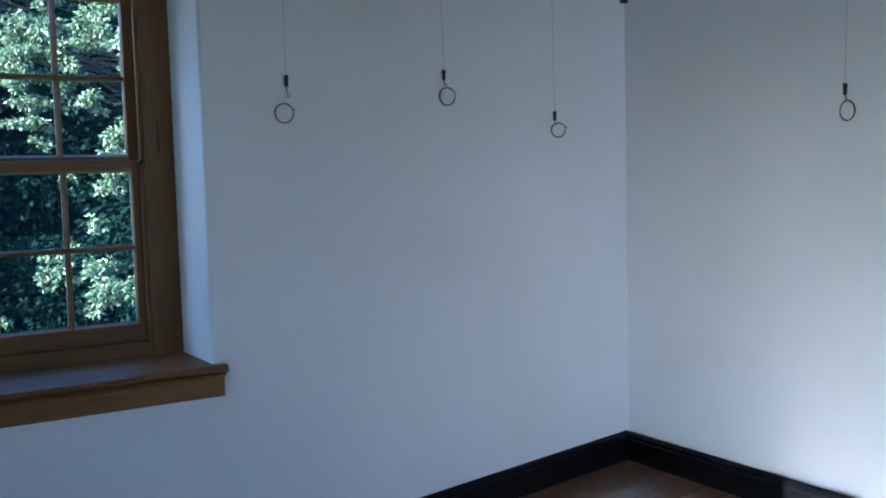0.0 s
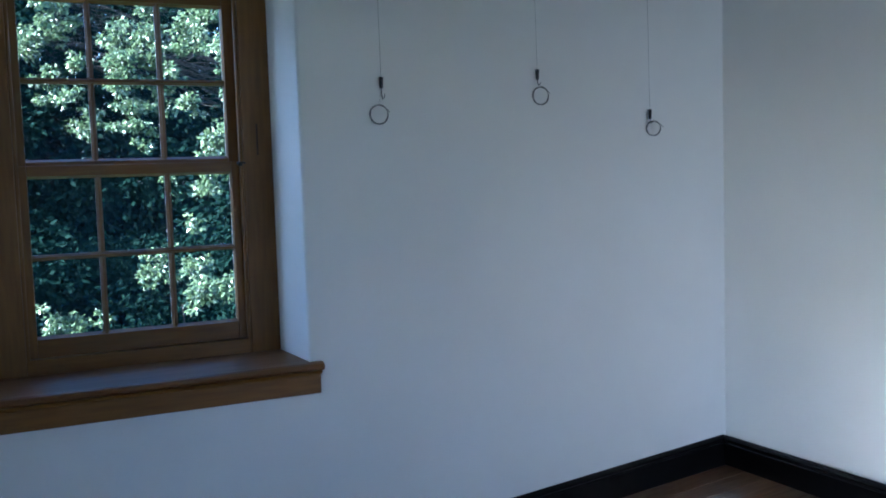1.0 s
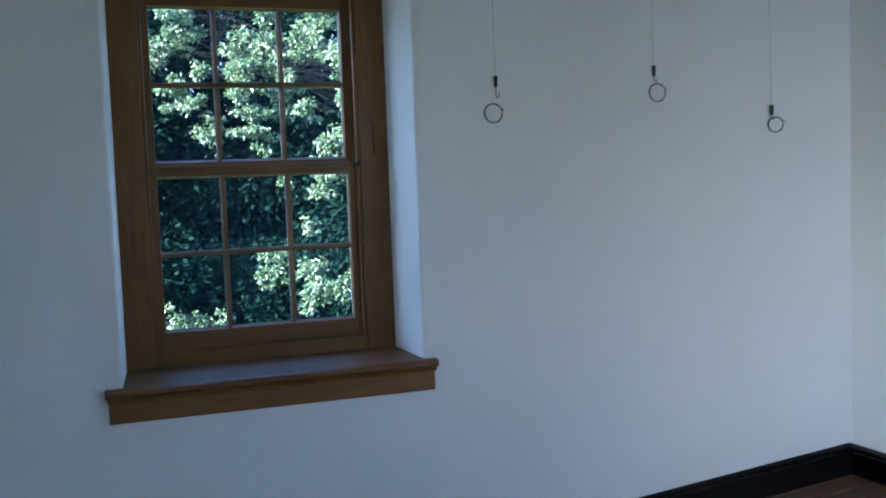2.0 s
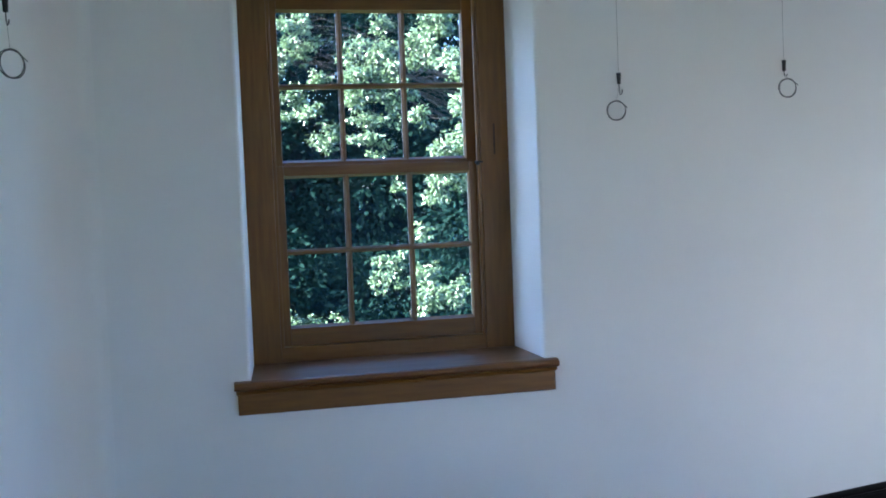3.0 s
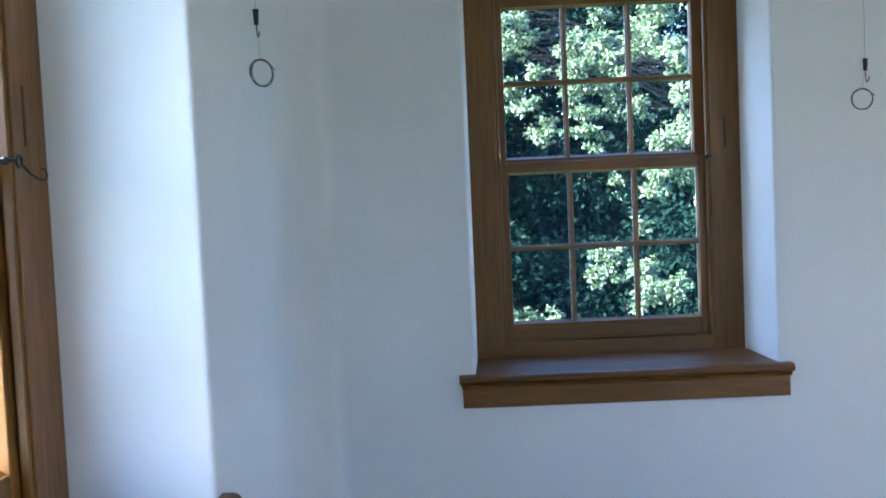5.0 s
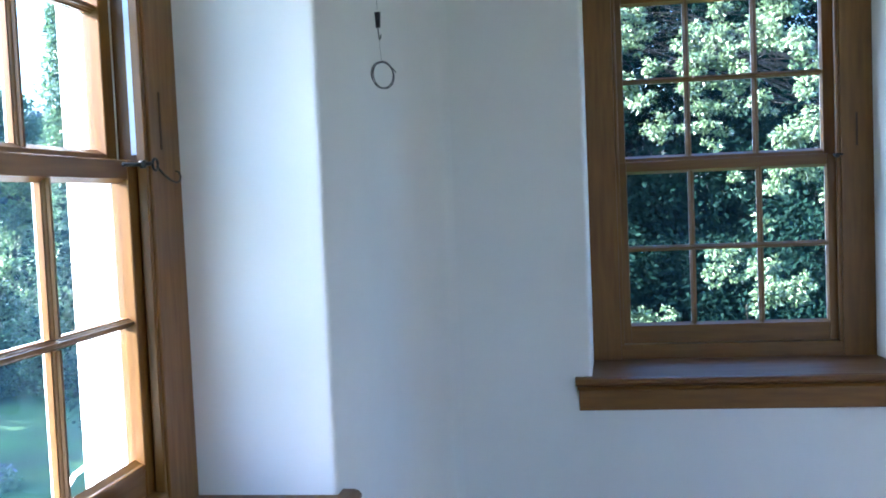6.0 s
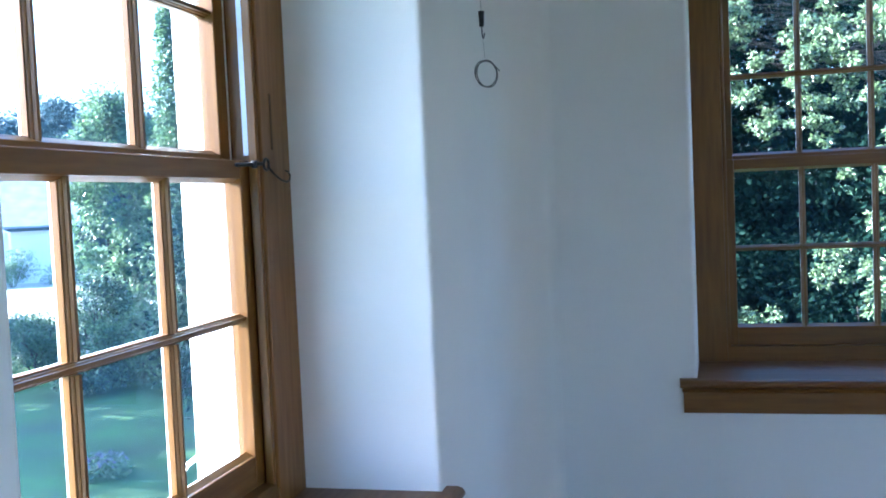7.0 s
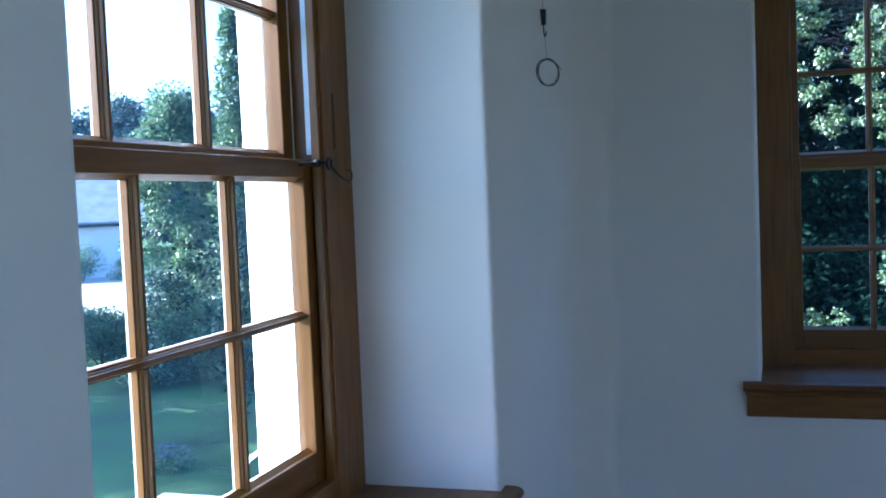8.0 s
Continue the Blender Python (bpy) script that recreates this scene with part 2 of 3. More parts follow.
# the plaster sweeps softly round the north-west corner
cove_bm = bmesh.new()
sweep = [(-0.55 * (1 - math.sin(a)), 0.10 * (1 - math.cos(a))) for a in (math.pi / 2 * k / 14 for k in range(15))] + [(0.004, 0.125)]
cols = [[cove_bm.verts.new((q, -w - 0.001, z)) for z in (-0.2, H)] for q, w in sweep]
for c0, c1 in zip(cols, cols[1:]):
    cove_bm.faces.new((c0[0], c1[0], c1[1], c0[1]))
cove = finish("wall_corner", cove_bm, WALL, True)
cove.matrix_world = WEST
tagged(cove, "soft rounded white plaster where two walls meet", "wall", kind="structure")

lower = tagged(finish("lower_storey", boxed(XL - THICK, XR + 0.3, YB - 0.3, THICK, -3.05, -0.26), STONE), "plain stone walls of the storey below", "house wall", kind="structure")


def skirting(name, m, x0, x1):
    """Black skirting board: plain face, small step and rounded cap."""
    prof = [(0, 0), (-0.020, 0), (-0.020, 0.112), (-0.017, 0.116), (-0.017, 0.121), (-0.020, 0.124), (-0.019, 0.135), (-0.012, 0.145), (-0.004, 0.149), (0, 0.149)]
    ob = finish(name, extrude_profile(bmesh.new(), prof, x0, x1), BLACK)
    ob.matrix_world = SLOPE @ m
    return tagged(ob, "black gloss painted skirting board with moulded cap", "skirting", kind="structure")


skirting("baseboard", TO_A, XL + 0.021, XR)
skirting("baseboard", WEST, YB, -0.005)
skirting("baseboard", pose(XR, 0, 0, 0, 0, -90), 0.021, -YB)
skirting("baseboard", pose(0, YB, 0, 0, 0, 180), -XR + 0.021, -XL - 0.021)


# ---- sash windows ----
PH, MB = 0.305, 0.022                     # pane height, glazing bar
Z_LOW, Z_UP = 1.262, 1.952                # middle bar of the lower and upper sash
DEPTH = 0.40


def bar_x(x0, x1, y, z, w=MB, d=0.024):
    """Moulded glazing bar lying along x: wider towards the glass, narrow at its face."""
    h = w / 2
    up = [(y - d * 0.62, z + h * 0.34), (y - d * 0.34, z + h * 0.40), (y - d * 0.30, z + h * 0.56), (y - d * 0.20, z + h * 0.66), (y - d * 0.04, z + h * 0.70), (y - d * 0.02, z + h), (y + d / 2, z + h)]
    prof = up + [(a, 2 * z - b) for a, b in up[::-1]]
    return extrude_profile(bmesh.new(), prof, x0, x1)


def outer_bar(ob, x0, x1, y, z0, z1):
    part("outer_bar", boxed(x0, x1, y + 0.0125, y + 0.0165, z0, z1), WHITE, ob, "white painted outer face")


def bar_z(x, y, z0, z1, w=MB, d=0.024):
    bm = bar_x(z0, z1, y, 0, w, d)
    for v in bm.verts:
        a, b, c = v.co
        v.co = (x + c, b, a)
    return bm


def sash(window, name, y, zc, top, bottom, PW):
    """One sash of six panes; zc is its middle bar, top and bottom the widths of its rails."""
    zt, zb = zc + MB / 2 + PH, zc - MB / 2 - PH
    side = 0.046
    GW = 1.5 * PW + MB                    # half the glazed width
    frame_bm = bmesh.new()
    d = 0.021
    for s in (-1, 1):
        box(frame_bm, min(s * GW, s * (GW + side)), max(s * GW, s * (GW + side)), y - d, y + d, zb - bottom, zt + top, 0.003)
    ob = part(name, frame_bm, OAK_Z, window, "varnished brown wooden sash of six panes")
    part("rail", boxed(-GW, GW, y - d + 0.001, y + d - 0.001, zt, zt + top, 0.003), OAK_X, ob)
    part("rail", boxed(-GW, GW, y - d + 0.001, y + d - 0.001, zb - bottom, zb, 0.003), OAK_X, ob)
    part("glazing_bar", bar_x(-GW, GW, y, zc), OAK_X, ob)
    outer_bar(ob, -GW, GW, y, zc - MB / 2, zc + MB / 2)
    for s in (-1, 1):
        outer_bar(ob, min(s * GW, s * (GW + side)), max(s * GW, s * (GW + side)), y + 0.009, zb - bottom, zt + top)
    for k in (-1, 1):
        for z0, z1 in ((zb, zc - MB / 2), (zc + MB / 2, zt)):
            xk = k * (PW + MB) / 2
            part("glazing_bar", bar_z(xk, y, z0, z1), OAK_Z, ob)
            outer_bar(ob, xk - MB / 2, xk + MB / 2, y, z0, z1)
    for i in range(3):
        for j in range(2):
            xa, za = -GW + i * (PW + MB), zb + j * (PH + MB)
            p = part("pane", boxed(xa - 0.004, xa + PW + 0.004, y + 0.004, y + 0.008, za - 0.004, za + PH + 0.004), GLASS, ob)
            p.visible_shadow = False
    # beads round the glass, facing the room
    bead = bmesh.new()
    for s in (-1, 1):
        extrude_profile(bead, [(y - 0.012, zc + s * (MB / 2 + PH)), (y + 0.003, zc + s * (MB / 2 + PH)), (y + 0.003, zc + s * (MB / 2 + PH - 0.009))], -GW, GW)
    part("glazing_bead", bead, OAK_X, ob)
    return ob


def window(name, m, x0, x1, h0, h1, label, hooked, PW):
    """Window in a recess from h0 to h1 at the wall, x0 to x1 at the frame: box frame, stops, two sashes, inner sill board with apron, outer sill."""
    win = thing(name, m, label, "window", kind="structure")
    face, back = 0.345, DEPTH + 0.0225
    inner = 1.5 * PW + MB + 0.044
    zs, zh = 0.80, 2.395
    for s, xo in ((-1, x0), (1, x1)):
        xi = s * inner
        part("jamb", boxed(min(xi, xo), max(xi, xo), face, back, zs, zh, 0.004), OAK_Z, win)
        xs = s * (inner - 0.014)
        part("stop_bead", boxed(min(xi, xs), max(xi, xs), face + 0.006, face + 0.028, 0.865, 2.33, 0.003), OAK_Z, win)
        part("sash_track", boxed(min(xi - s * 0.006, xi), max(xi - s * 0.006, xi), face + 0.029, face + 0.043, Z_LOW + 0.37, 2.33), TRACK, win, "pale metal sash track")
        xw = s * (inner + 0.001)
        part("outer_jamb", boxed(min(xw, xo), max(xw, xo), back + 0.001, THICK + 0.012, zs, zh, 0.003), WHITE, win, "white painted outer jamb")
    part("outer_head", boxed(-inner - 0.012, inner + 0.012, back + 0.001, THICK + 0.012, 2.34, zh, 0.003), WHITE, win)
    part("head", boxed(-inner, inner, face, back, 2.325, zh, 0.004), OAK_X, win)
    part("head_stop", boxed(-inner + 0.014, inner - 0.014, face + 0.006, face + 0.028, 2.31, 2.325, 0.003), OAK_X, win)
    part("sub_sill", boxed(-inner, inner, face + 0.004, back + 0.002, zs, 0.872, 0.004), OAK_X, win)
    sash(win, "lower_sash", DEPTH, Z_LOW, 0.042, 0.0735, PW)
    sash(win, "upper_sash", DEPTH + 0.046, Z_UP, 0.055, 0.042, PW)
    # sill board with rounded nose and horns
    zt = 0.812
    nose = [(face + 0.01, zt), (-0.028, zt), (-0.040, zt - 0.004), (-0.047, zt - 0.012), (-0.047, zt - 0.020), (-0.040, zt - 0.029), (-0.030, zt - 0.032), (face + 0.01, zt - 0.032)]
    bm = bmesh.new()
    extrude_profile(bm, nose, h0, h1)
    horn = [p for p in nose if p[0] < 0]
    horn = [(-0.001, zt)] + horn + [(-0.001, zt - 0.032)]
    extrude_profile(bm, horn, h0 - 0.063, h0)
    extrude_profile(bm, horn, h1, h1 + 0.048)
    part("window_sill", bm, STOOL, win, "polished brown wooden sill board with rounded nose")
    cove = [(-0.001, zt - 0.033), (-0.036, zt - 0.033), (-0.031, zt - 0.040), (-0.027, zt - 0.048), (-0.001, zt - 0.048)]
    part("cove_moulding", extrude_profile(bmesh.new(), cove, h0 - 0.056, h1 + 0.042), OAK_X, win)
    part("apron", boxed(h0 - 0.051, h1 + 0.038, -0.022, -0.001, 0.686, zt - 0.049, 0.003), OAK_X, win)
    # dark strip painting a narrow routed slot's shade, iron hook by the meeting rails
    xg = inner + (0.055 if hooked else 0.062)
    part("groove_shade", boxed(xg - 0.004, xg + 0.004, face - 0.0015, face + 0.002, 1.645, 1.775), GROOVE, win)
    hook = bmesh.new()
    hx = inner - (0.040 if hooked else 0.012)
    if hooked:
        tube(hook, [(hx - 0.050, face + 0.022, 1.608), (hx - 0.01, face + 0.004, 1.609), (hx + 0.018, face - 0.012, 1.611)], 0.0048, 8, 0.9)
        eye = [(hx + 0.030 + 0.013 * math.cos(a), face - 0.014, 1.609 + 0.013 * math.sin(a)) for a in (2 * math.pi * k / 12 for k in range(13))]
        tube(hook, eye, 0.0032, 6)
        tube(hook, [(hx + 0.040, face - 0.015, 1.602), (hx + 0.060, face - 0.020, 1.586), (hx + 0.085, face - 0.024, 1.574), (hx + 0.110, face - 0.026, 1.569),
                    (hx + 0.130, face - 0.026, 1.574), (hx + 0.138, face - 0.024, 1.585), (hx + 0.132, face - 0.022, 1.594), (hx + 0.118, face - 0.021, 1.596)], 0.0030, 8, 0.6)
    else:
        tube(hook, [(hx - 0.012, face + 0.012, 1.612), (hx + 0.006, face - 0.002, 1.614), (hx + 0.020, face - 0.006, 1.612)], 0.005, 8, 0.7)
    box(hook, hx - 0.010, hx + 0.006, face - 0.006, face + 0.006, 1.600, 1.618, 0.003)
    part("sash_hook", hook, IRON, win, "dark iron sash hook", True)
    # outer sill
    prof = [(THICK - 0.05, 0.80), (THICK - 0.05, 0.86), (THICK + 0.10, 0.835), (THICK + 0.10, 0.79)]
    part("outer_sill", extrude_profile(bmesh.new(), prof, x0 + 0.04, x1 - 0.04), WHITE, win, "white painted outer sill")
    return win


MID_A = 0.008
window("window_1", TO_A @ pose(MID_A, 0, 0), HOLE_A[0] + 0.016 - MID_A, HOLE_A[1] - 0.016 - MID_A, HOLE_A[0] - MID_A, HOLE_A[1] - MID_A, "closed wooden sash window with twelve small panes", False, 0.248)
window("window_2", TO_B, HOLE_B[0] + 0.004, HOLE_B[1] - 0.004, HOLE_B[0], HOLE_B[1], "closed wooden sash window with twelve small panes", True, 0.290)


# ---- hanging wires ----
RAIL_Z = 2.40
for nm, m, a, b in (("picture_rail", TO_A, XL + 0.02, XR), ("picture_rail", WEST, YB, -0.005), ("picture_rail", pose(XR, 0, 0, 0, 0, -90), 0.02, -YB)):
    ob = finish(nm, extrude_profile(bmesh.new(), [(0, RAIL_Z), (-0.016, RAIL_Z), (-0.016, RAIL_Z + 0.006), (-0.010, RAIL_Z + 0.008), (-0.010, RAIL_Z + 0.026), (0, RAIL_Z + 0.028)], a, b), WHITE)
    ob.matrix_world = m
    tagged(ob, "slim white picture hanging rail along the wall", "picture rail", kind="structure")


tagged(finish("rail_corner", boxed(XR - 0.032, XR - 0.001, -0.030, -0.001, 2.340, 2.364, 0.004), IRON), "dark rail end piece in the room corner", "rail fitting", kind="structure")


def hanger(m, zg, zr, twist, label, hook_drop=0.045, dx=0.0, r=0.037):
    """Steel wire from the rail, black gripper, small hook and the spare wire coiled in a ring. Origin on the wall; y out of the room."""
    h = thing("picture_hanger", m, label, "picture hanger", "picture hangers on the walls")
    y = -0.022
    part("wire", tube(bmesh.new(), [(0, -0.013, RAIL_Z + 0.004), (0, y, zg + 0.02)], 0.0006, 6), STEEL, h)
    g = bmesh.new()
    tube(g, [(0, y, zg + 0.024), (0, y, zg + 0.021), (0, y, zg + 0.004), (0, y, zg - 0.020)], 0.0098, 12, 0.7)
    part("gripper", g, IRON, h, "black wire gripper", True)
    k = bmesh.new()
    tube(k, [(0, y, zg - 0.02), (0.001, y, zg - 0.02 - hook_drop * 0.6), (0.004, y - 0.002, zg - 0.02 - hook_drop), (0.010, y - 0.004, zg - 0.02 - hook_drop * 0.85), (0.012, y - 0.005, zg - 0.02 - hook_drop * 0.5)], 0.0021, 6)
    part("hook", k, STEEL, h, "", True)
    c = bmesh.new()
    off = min(y, -0.008 - r * 1.05 * math.sin(twist))     # the ring hangs clear of the wall
    part("tail_wire", tube(bmesh.new(), [(0.0, y, zg - 0.02), (dx * 0.9, off, zr + r * 1.03)], 0.0005, 5), STEEL, h)
    pts = []
    for i in range(0, 3 * 28 + 1):
        a = math.pi / 2 + 2 * math.pi * i / 28
        rr = r * (1 + 0.045 * math.sin(i * 0.37))
        x = math.cos(a) * rr
        pts.append((dx + x * math.cos(twist), off - 0.002 * (i / 28) - x * math.sin(twist), zr + math.sin(a) * rr * 1.03))
    end = Vector(pts[-1])
    pts.append(tuple(end + Vector((0.024 * math.cos(twist), -0.024 * math.sin(twist), -0.010))))
    pts.append(tuple(end + Vector((0.044 * math.cos(twist), -0.044 * math.sin(twist), -0.028))))
    tube(c, pts, 0.0017, 5)
    part("coil", c, STEEL, h, "ring of spare steel wire", True)
    return h


WIRE = "thin steel picture wire with black gripper and coiled end"
hanger(pose(0.929, 0, 0), 1.912, 1.787, 0.15, WIRE, 0.045, -0.015)
hanger(pose(1.662, 0, 0), 1.957, 1.867, 0.1, WIRE, 0.025, 0.013)
hanger(pose(2.266, 0, 0), 1.785, 1.721, 0.85, WIRE, 0.02, 0.008, 0.032)
hanger(WEST @ pose(-0.80, 0, 0), 2.036, 1.872, 0.75, WIRE, 0.035, -0.035)
hanger(pose(XR, -1.262, 0, 0, 0, -90), 1.810, 1.731, 0.15, WIRE, 0.015, 0.012)


# ---- floor boards ----
board_rng = random.Random(5)
y0 = YB
row = 0
while y0 < -0.001:
    y1 = min(0.0, y0 + 0.132)
    cuts = [XL - 0.13] + sorted(XL + 0.5 + board_rng.random() * (XR - XL - 1.0) for _ in range(1 + row % 2)) + [XR]
    for xa, xb in zip(cuts, cuts[1:]):
        part("floor_board", boxed(xa + 0.001, xb - 0.001, y0 + 0.001, y1 - 0.001, -0.02, 0.0 - 0.0006 * board_rng.random(), 0.002, 1), PLANK, floor)
    y0, row = y1, row + 1


# ---- outside ----
GROUND = -3.0


def leaf_cloud(name, clumps, size, mat, parent, rng, droop=0.5, label=""):
    """Leaves scattered through clumps (centre, radii, count), each a small folded blade of four corners."""
    verts, faces = [], []
    for (cx, cy, cz), (rx, ry, rz), n in clumps:
        d = rng.normal(size=(n, 3))
        d /= np.linalg.norm(d, axis=1)[:, None]
        p = d * (rng.random((n, 1)) ** 0.45) * np.array((rx, ry, rz)) + np.array((cx, cy, cz))
        tip = d * np.array((1, 1, 0.5)) + rng.normal(size=(n, 3)) * 0.55 + np.array((0, 0, -droop))
        tip /= np.linalg.norm(tip, axis=1)[:, None]
        side = np.cross(tip, rng.normal(size=(n, 3)) * 0.5 + np.array((-0.6, -0.5, 0.7)))
        side /= np.linalg.norm(side, axis=1)[:, None] + 1e-9
        up = np.cross(side, tip)
        s = size * (0.65 + 0.7 * rng.random((n, 1)))
        a, b = p, p + tip * s
        mid = p + tip * s * 0.45 - up * s * 0.06
        k = len(verts)
        block = np.stack([a, mid + side * s * 0.27, b, mid - side * s * 0.27], 1).reshape(-1, 3)
        base = k + np.arange(n) * 4
        verts.extend(map(tuple, block))
        faces.extend((i, i + 1, i + 2, i + 3) for i in base.tolist())
    me = bpy.data.meshes.new(name)
    me.from_pydata(verts, [], faces)
    me.materials.append(mat)
    ob = new(name, me)
    ob.parent = parent
    if label:
        tagged(ob, label)
    return ob


def limb(bm, a, b, r, rng, taper=0.4):
    a, b = Vector(a), Vector(b)
    pts = []
    for i in range(6):
        f = i / 5
        w = Vector(rng.normal(size=3)) * 0.06 * (b - a).length * math.sin(math.pi * f)
        pts.append(a.lerp(b, f) + w + Vector((0, 0, -0.12 * (b - a).length * f * (f - 1))))
    tube(bm, pts, r, 7, taper)


def tree(name, x, y, top, girth, clumps, size, mat, label, seed, droop=0.5, lean=(0.2, 0.1), limbs=26):
    """Tapered trunk, a limb to each clump, and a crown of leaf clumps (given relative to the trunk's foot)."""
    rng = np.random.default_rng(seed)
    t = thing(name, pose(x, y, GROUND), label, "tree")
    bm = bmesh.new()
    pts = [(lean[0] * (i / 7) ** 2 + rng.normal() * 0.03, lean[1] * (i / 7) ** 2 + rng.normal() * 0.03, top * i / 7 - 0.1) for i in range(8)]
    tube(bm, pts, girth, 10, 0.25)
    part("trunk", bm, BARK, t, "", True)
    lb = bmesh.new()
    for (c, r, n) in clumps[:limbs]:
        f = min(0.9, max(0.5, (c[2] - 0.9) / top))
        limb(lb, (lean[0] * f * f, lean[1] * f * f, top * f), c, girth * 0.15 * (1.1 - f), rng, 0.2)
    if limbs:
        part("limbs", lb, BARK, t, "", True)
    else:
        lb.free()
    leaf_cloud("crown", clumps, size, mat, t, rng, droop)
    return t


def round_crown(rng, height, radius, n_clumps, per, low=0.3, clump=0.3):
    out = []
    for _ in range(n_clumps):
        f = low + (1 - low) * rng.random()
        wide = radius * math.sqrt(max(0.05, 1 - ((f - (low + 0.35 * (1 - low))) / (0.66 * (1 - low))) ** 2)) if f > low else radius
        a, q = rng.random() * 2 * math.pi, rng.random() ** 0.5
        c = clump * radius * (0.6 + 0.6 * rng.random())
        out.append(((math.cos(a) * wide * q, math.sin(a) * wide * q, f * height), (c * 1.15, c * 1.15, c * 0.75), per))
    return out


ground_bm = bmesh.new()
bmesh.ops.create_grid(ground_bm, x_segments=60, y_segments=60, size=1500)
for v in ground_bm.verts:
    v.co.z = GROUND
ground = tagged(finish("ground", ground_bm, LAWN), "mown green lawn around the house", "ground", kind="structure")

# broad-leaved tree in front of the north window: boughs in sunlit colour reaching out of a deep crown
rng = np.random.default_rng(11)
BX_, BY_ = 4.3, 11.8
boughs = [  # across, down, size
    (0.07, 0.06, 0.24), (0.13, 0.12, 0.20), (0.04, 0.16, 0.20), (0.20, 0.22, 0.15), (0.40, 0.12, 0.28), (0.46, 0.20, 0.32), (0.56, 0.17, 0.24), (0.55, 0.04, 0.13),
    (0.84, 0.05, 0.28), (0.74, 0.13, 0.28), (0.90, 0.14, 0.20), (0.96, 0.21, 0.16), (0.03, 0.28, 0.20), (0.16, 0.32, 0.14), (0.42, 0.30, 0.30), (0.56, 0.30, 0.26),
    (0.44, 0.41, 0.22), (0.24, 0.40, 0.18), (0.76, 0.34, 0.13), (0.90, 0.46, 0.26), (0.99, 0.42, 0.20), (0.84, 0.55, 0.24), (0.96, 0.54, 0.20), (0.72, 0.70, 0.13),
    (0.55, 0.81, 0.18), (0.49, 0.87, 0.14), (0.71, 0.85, 0.20), (0.75, 0.94, 0.19), (0.85, 0.91, 0.20), (0.94, 0.90, 0.11), (0.03, 0.98, 0.24), (0.14, 1.0, 0.18),
    (0.25, 0.98, 0.10), (0.61, 0.57, 0.08), (1.08, 0.3, 0.3), (-0.10, 0.2, 0.3), (1.12, 0.7, 0.3)]
clumps = []
for u, v, r in boughs:
    y = 11.0 - 2.0 * u + rng.random() * 0.5
    far = (y + 3.6) / 13.3
    x, z = -0.6 + (0.70 + 2.63 * u) * far, 1.46 + (2.66 - 4.40 * v) * far
    for k in range(9):                       # each bough is a handful of uneven, drooping sprays
        q = r * (0.22 + 0.36 * rng.random())
        a, b, c = rng.normal(size=3) * r * 0.55
        clumps.append(((x + a - BX_, y + b * 0.7 - BY_, z + c - 0.1 * r - GROUND), (q * (0.8 + 0.9 * rng.random()), q, q * (0.45 + 0.9 * rng.random())), int(8800 * q * q) + 5))
for c, r, n in round_crown(rng, 10.0, 3.6, 30, 420, 0.76, 0.26):
    clumps.append(((c[0] - 2.9, c[1] + 0.7, c[2]), r, n))
tree("broadleaf_tree", BX_, BY_, 8.6, 0.2, clumps, 0.062, LEAF_SUN, "tall broad-leaved tree with drooping boughs in a sunlit leaf colour", 21, 0.55, limbs=40)

# shade is in these leaves' colour; the unseen tree at x -8 adds more
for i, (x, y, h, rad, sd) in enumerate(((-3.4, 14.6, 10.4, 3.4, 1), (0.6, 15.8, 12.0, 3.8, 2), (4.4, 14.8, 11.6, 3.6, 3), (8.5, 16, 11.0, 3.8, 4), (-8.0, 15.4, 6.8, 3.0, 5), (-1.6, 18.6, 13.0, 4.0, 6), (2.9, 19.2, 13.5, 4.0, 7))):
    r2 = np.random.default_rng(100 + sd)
    tree("woodland_tree", x, y, h * 0.85, 0.24, round_crown(r2, h, rad, 150, 520, 0.04, 0.32), 0.125, LEAF_SHADE, "dense tree at the edge of the wood, shade in its leaf colour", 40 + sd, 0.3)

# undergrowth in the same leaves, darkened to stand for shade
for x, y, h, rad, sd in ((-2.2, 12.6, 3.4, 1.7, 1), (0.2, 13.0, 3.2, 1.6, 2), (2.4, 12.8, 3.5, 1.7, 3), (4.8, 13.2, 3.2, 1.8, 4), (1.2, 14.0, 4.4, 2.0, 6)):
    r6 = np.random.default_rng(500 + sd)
    u = thing("undergrowth_shrub", pose(x, y, GROUND), "undergrowth shrub below the trees, shade in its leaf colour", "shrub", "shrubs below the trees")
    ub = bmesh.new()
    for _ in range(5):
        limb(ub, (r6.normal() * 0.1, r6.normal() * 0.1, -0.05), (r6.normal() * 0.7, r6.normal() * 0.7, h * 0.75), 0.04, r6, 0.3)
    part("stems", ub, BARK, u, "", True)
    leaf_cloud("foliage", round_crown(r6, h, rad, 44, 560, 0.05, 0.36), 0.095, LEAF_SHADE, u, r6, 0.3)

# unseen trees added beyond the west lawn to throw shade over it
for x, y, h, rad, sd in ((-25, 4.5, 7.5, 2.4, 1), (-24, 8.5, 8.2, 2.3, 2), (-25.5, 12, 8.8, 2.6, 3), (-24, 15.8, 8.4, 2.4, 4), (-29, 17.2, 9.2, 2.6, 5), (-20.5, 11.5, 6.5, 1.7, 6)):
    r7 = np.random.default_rng(700 + sd)
    tree("garden_tree", x, y, h * 0.8, 0.2, round_crown(r7, h, rad, 50, 260, 0.2, 0.34), 0.2, LEAF_MID, "rounded green garden tree on the lawn", 720 + sd, 0.3)

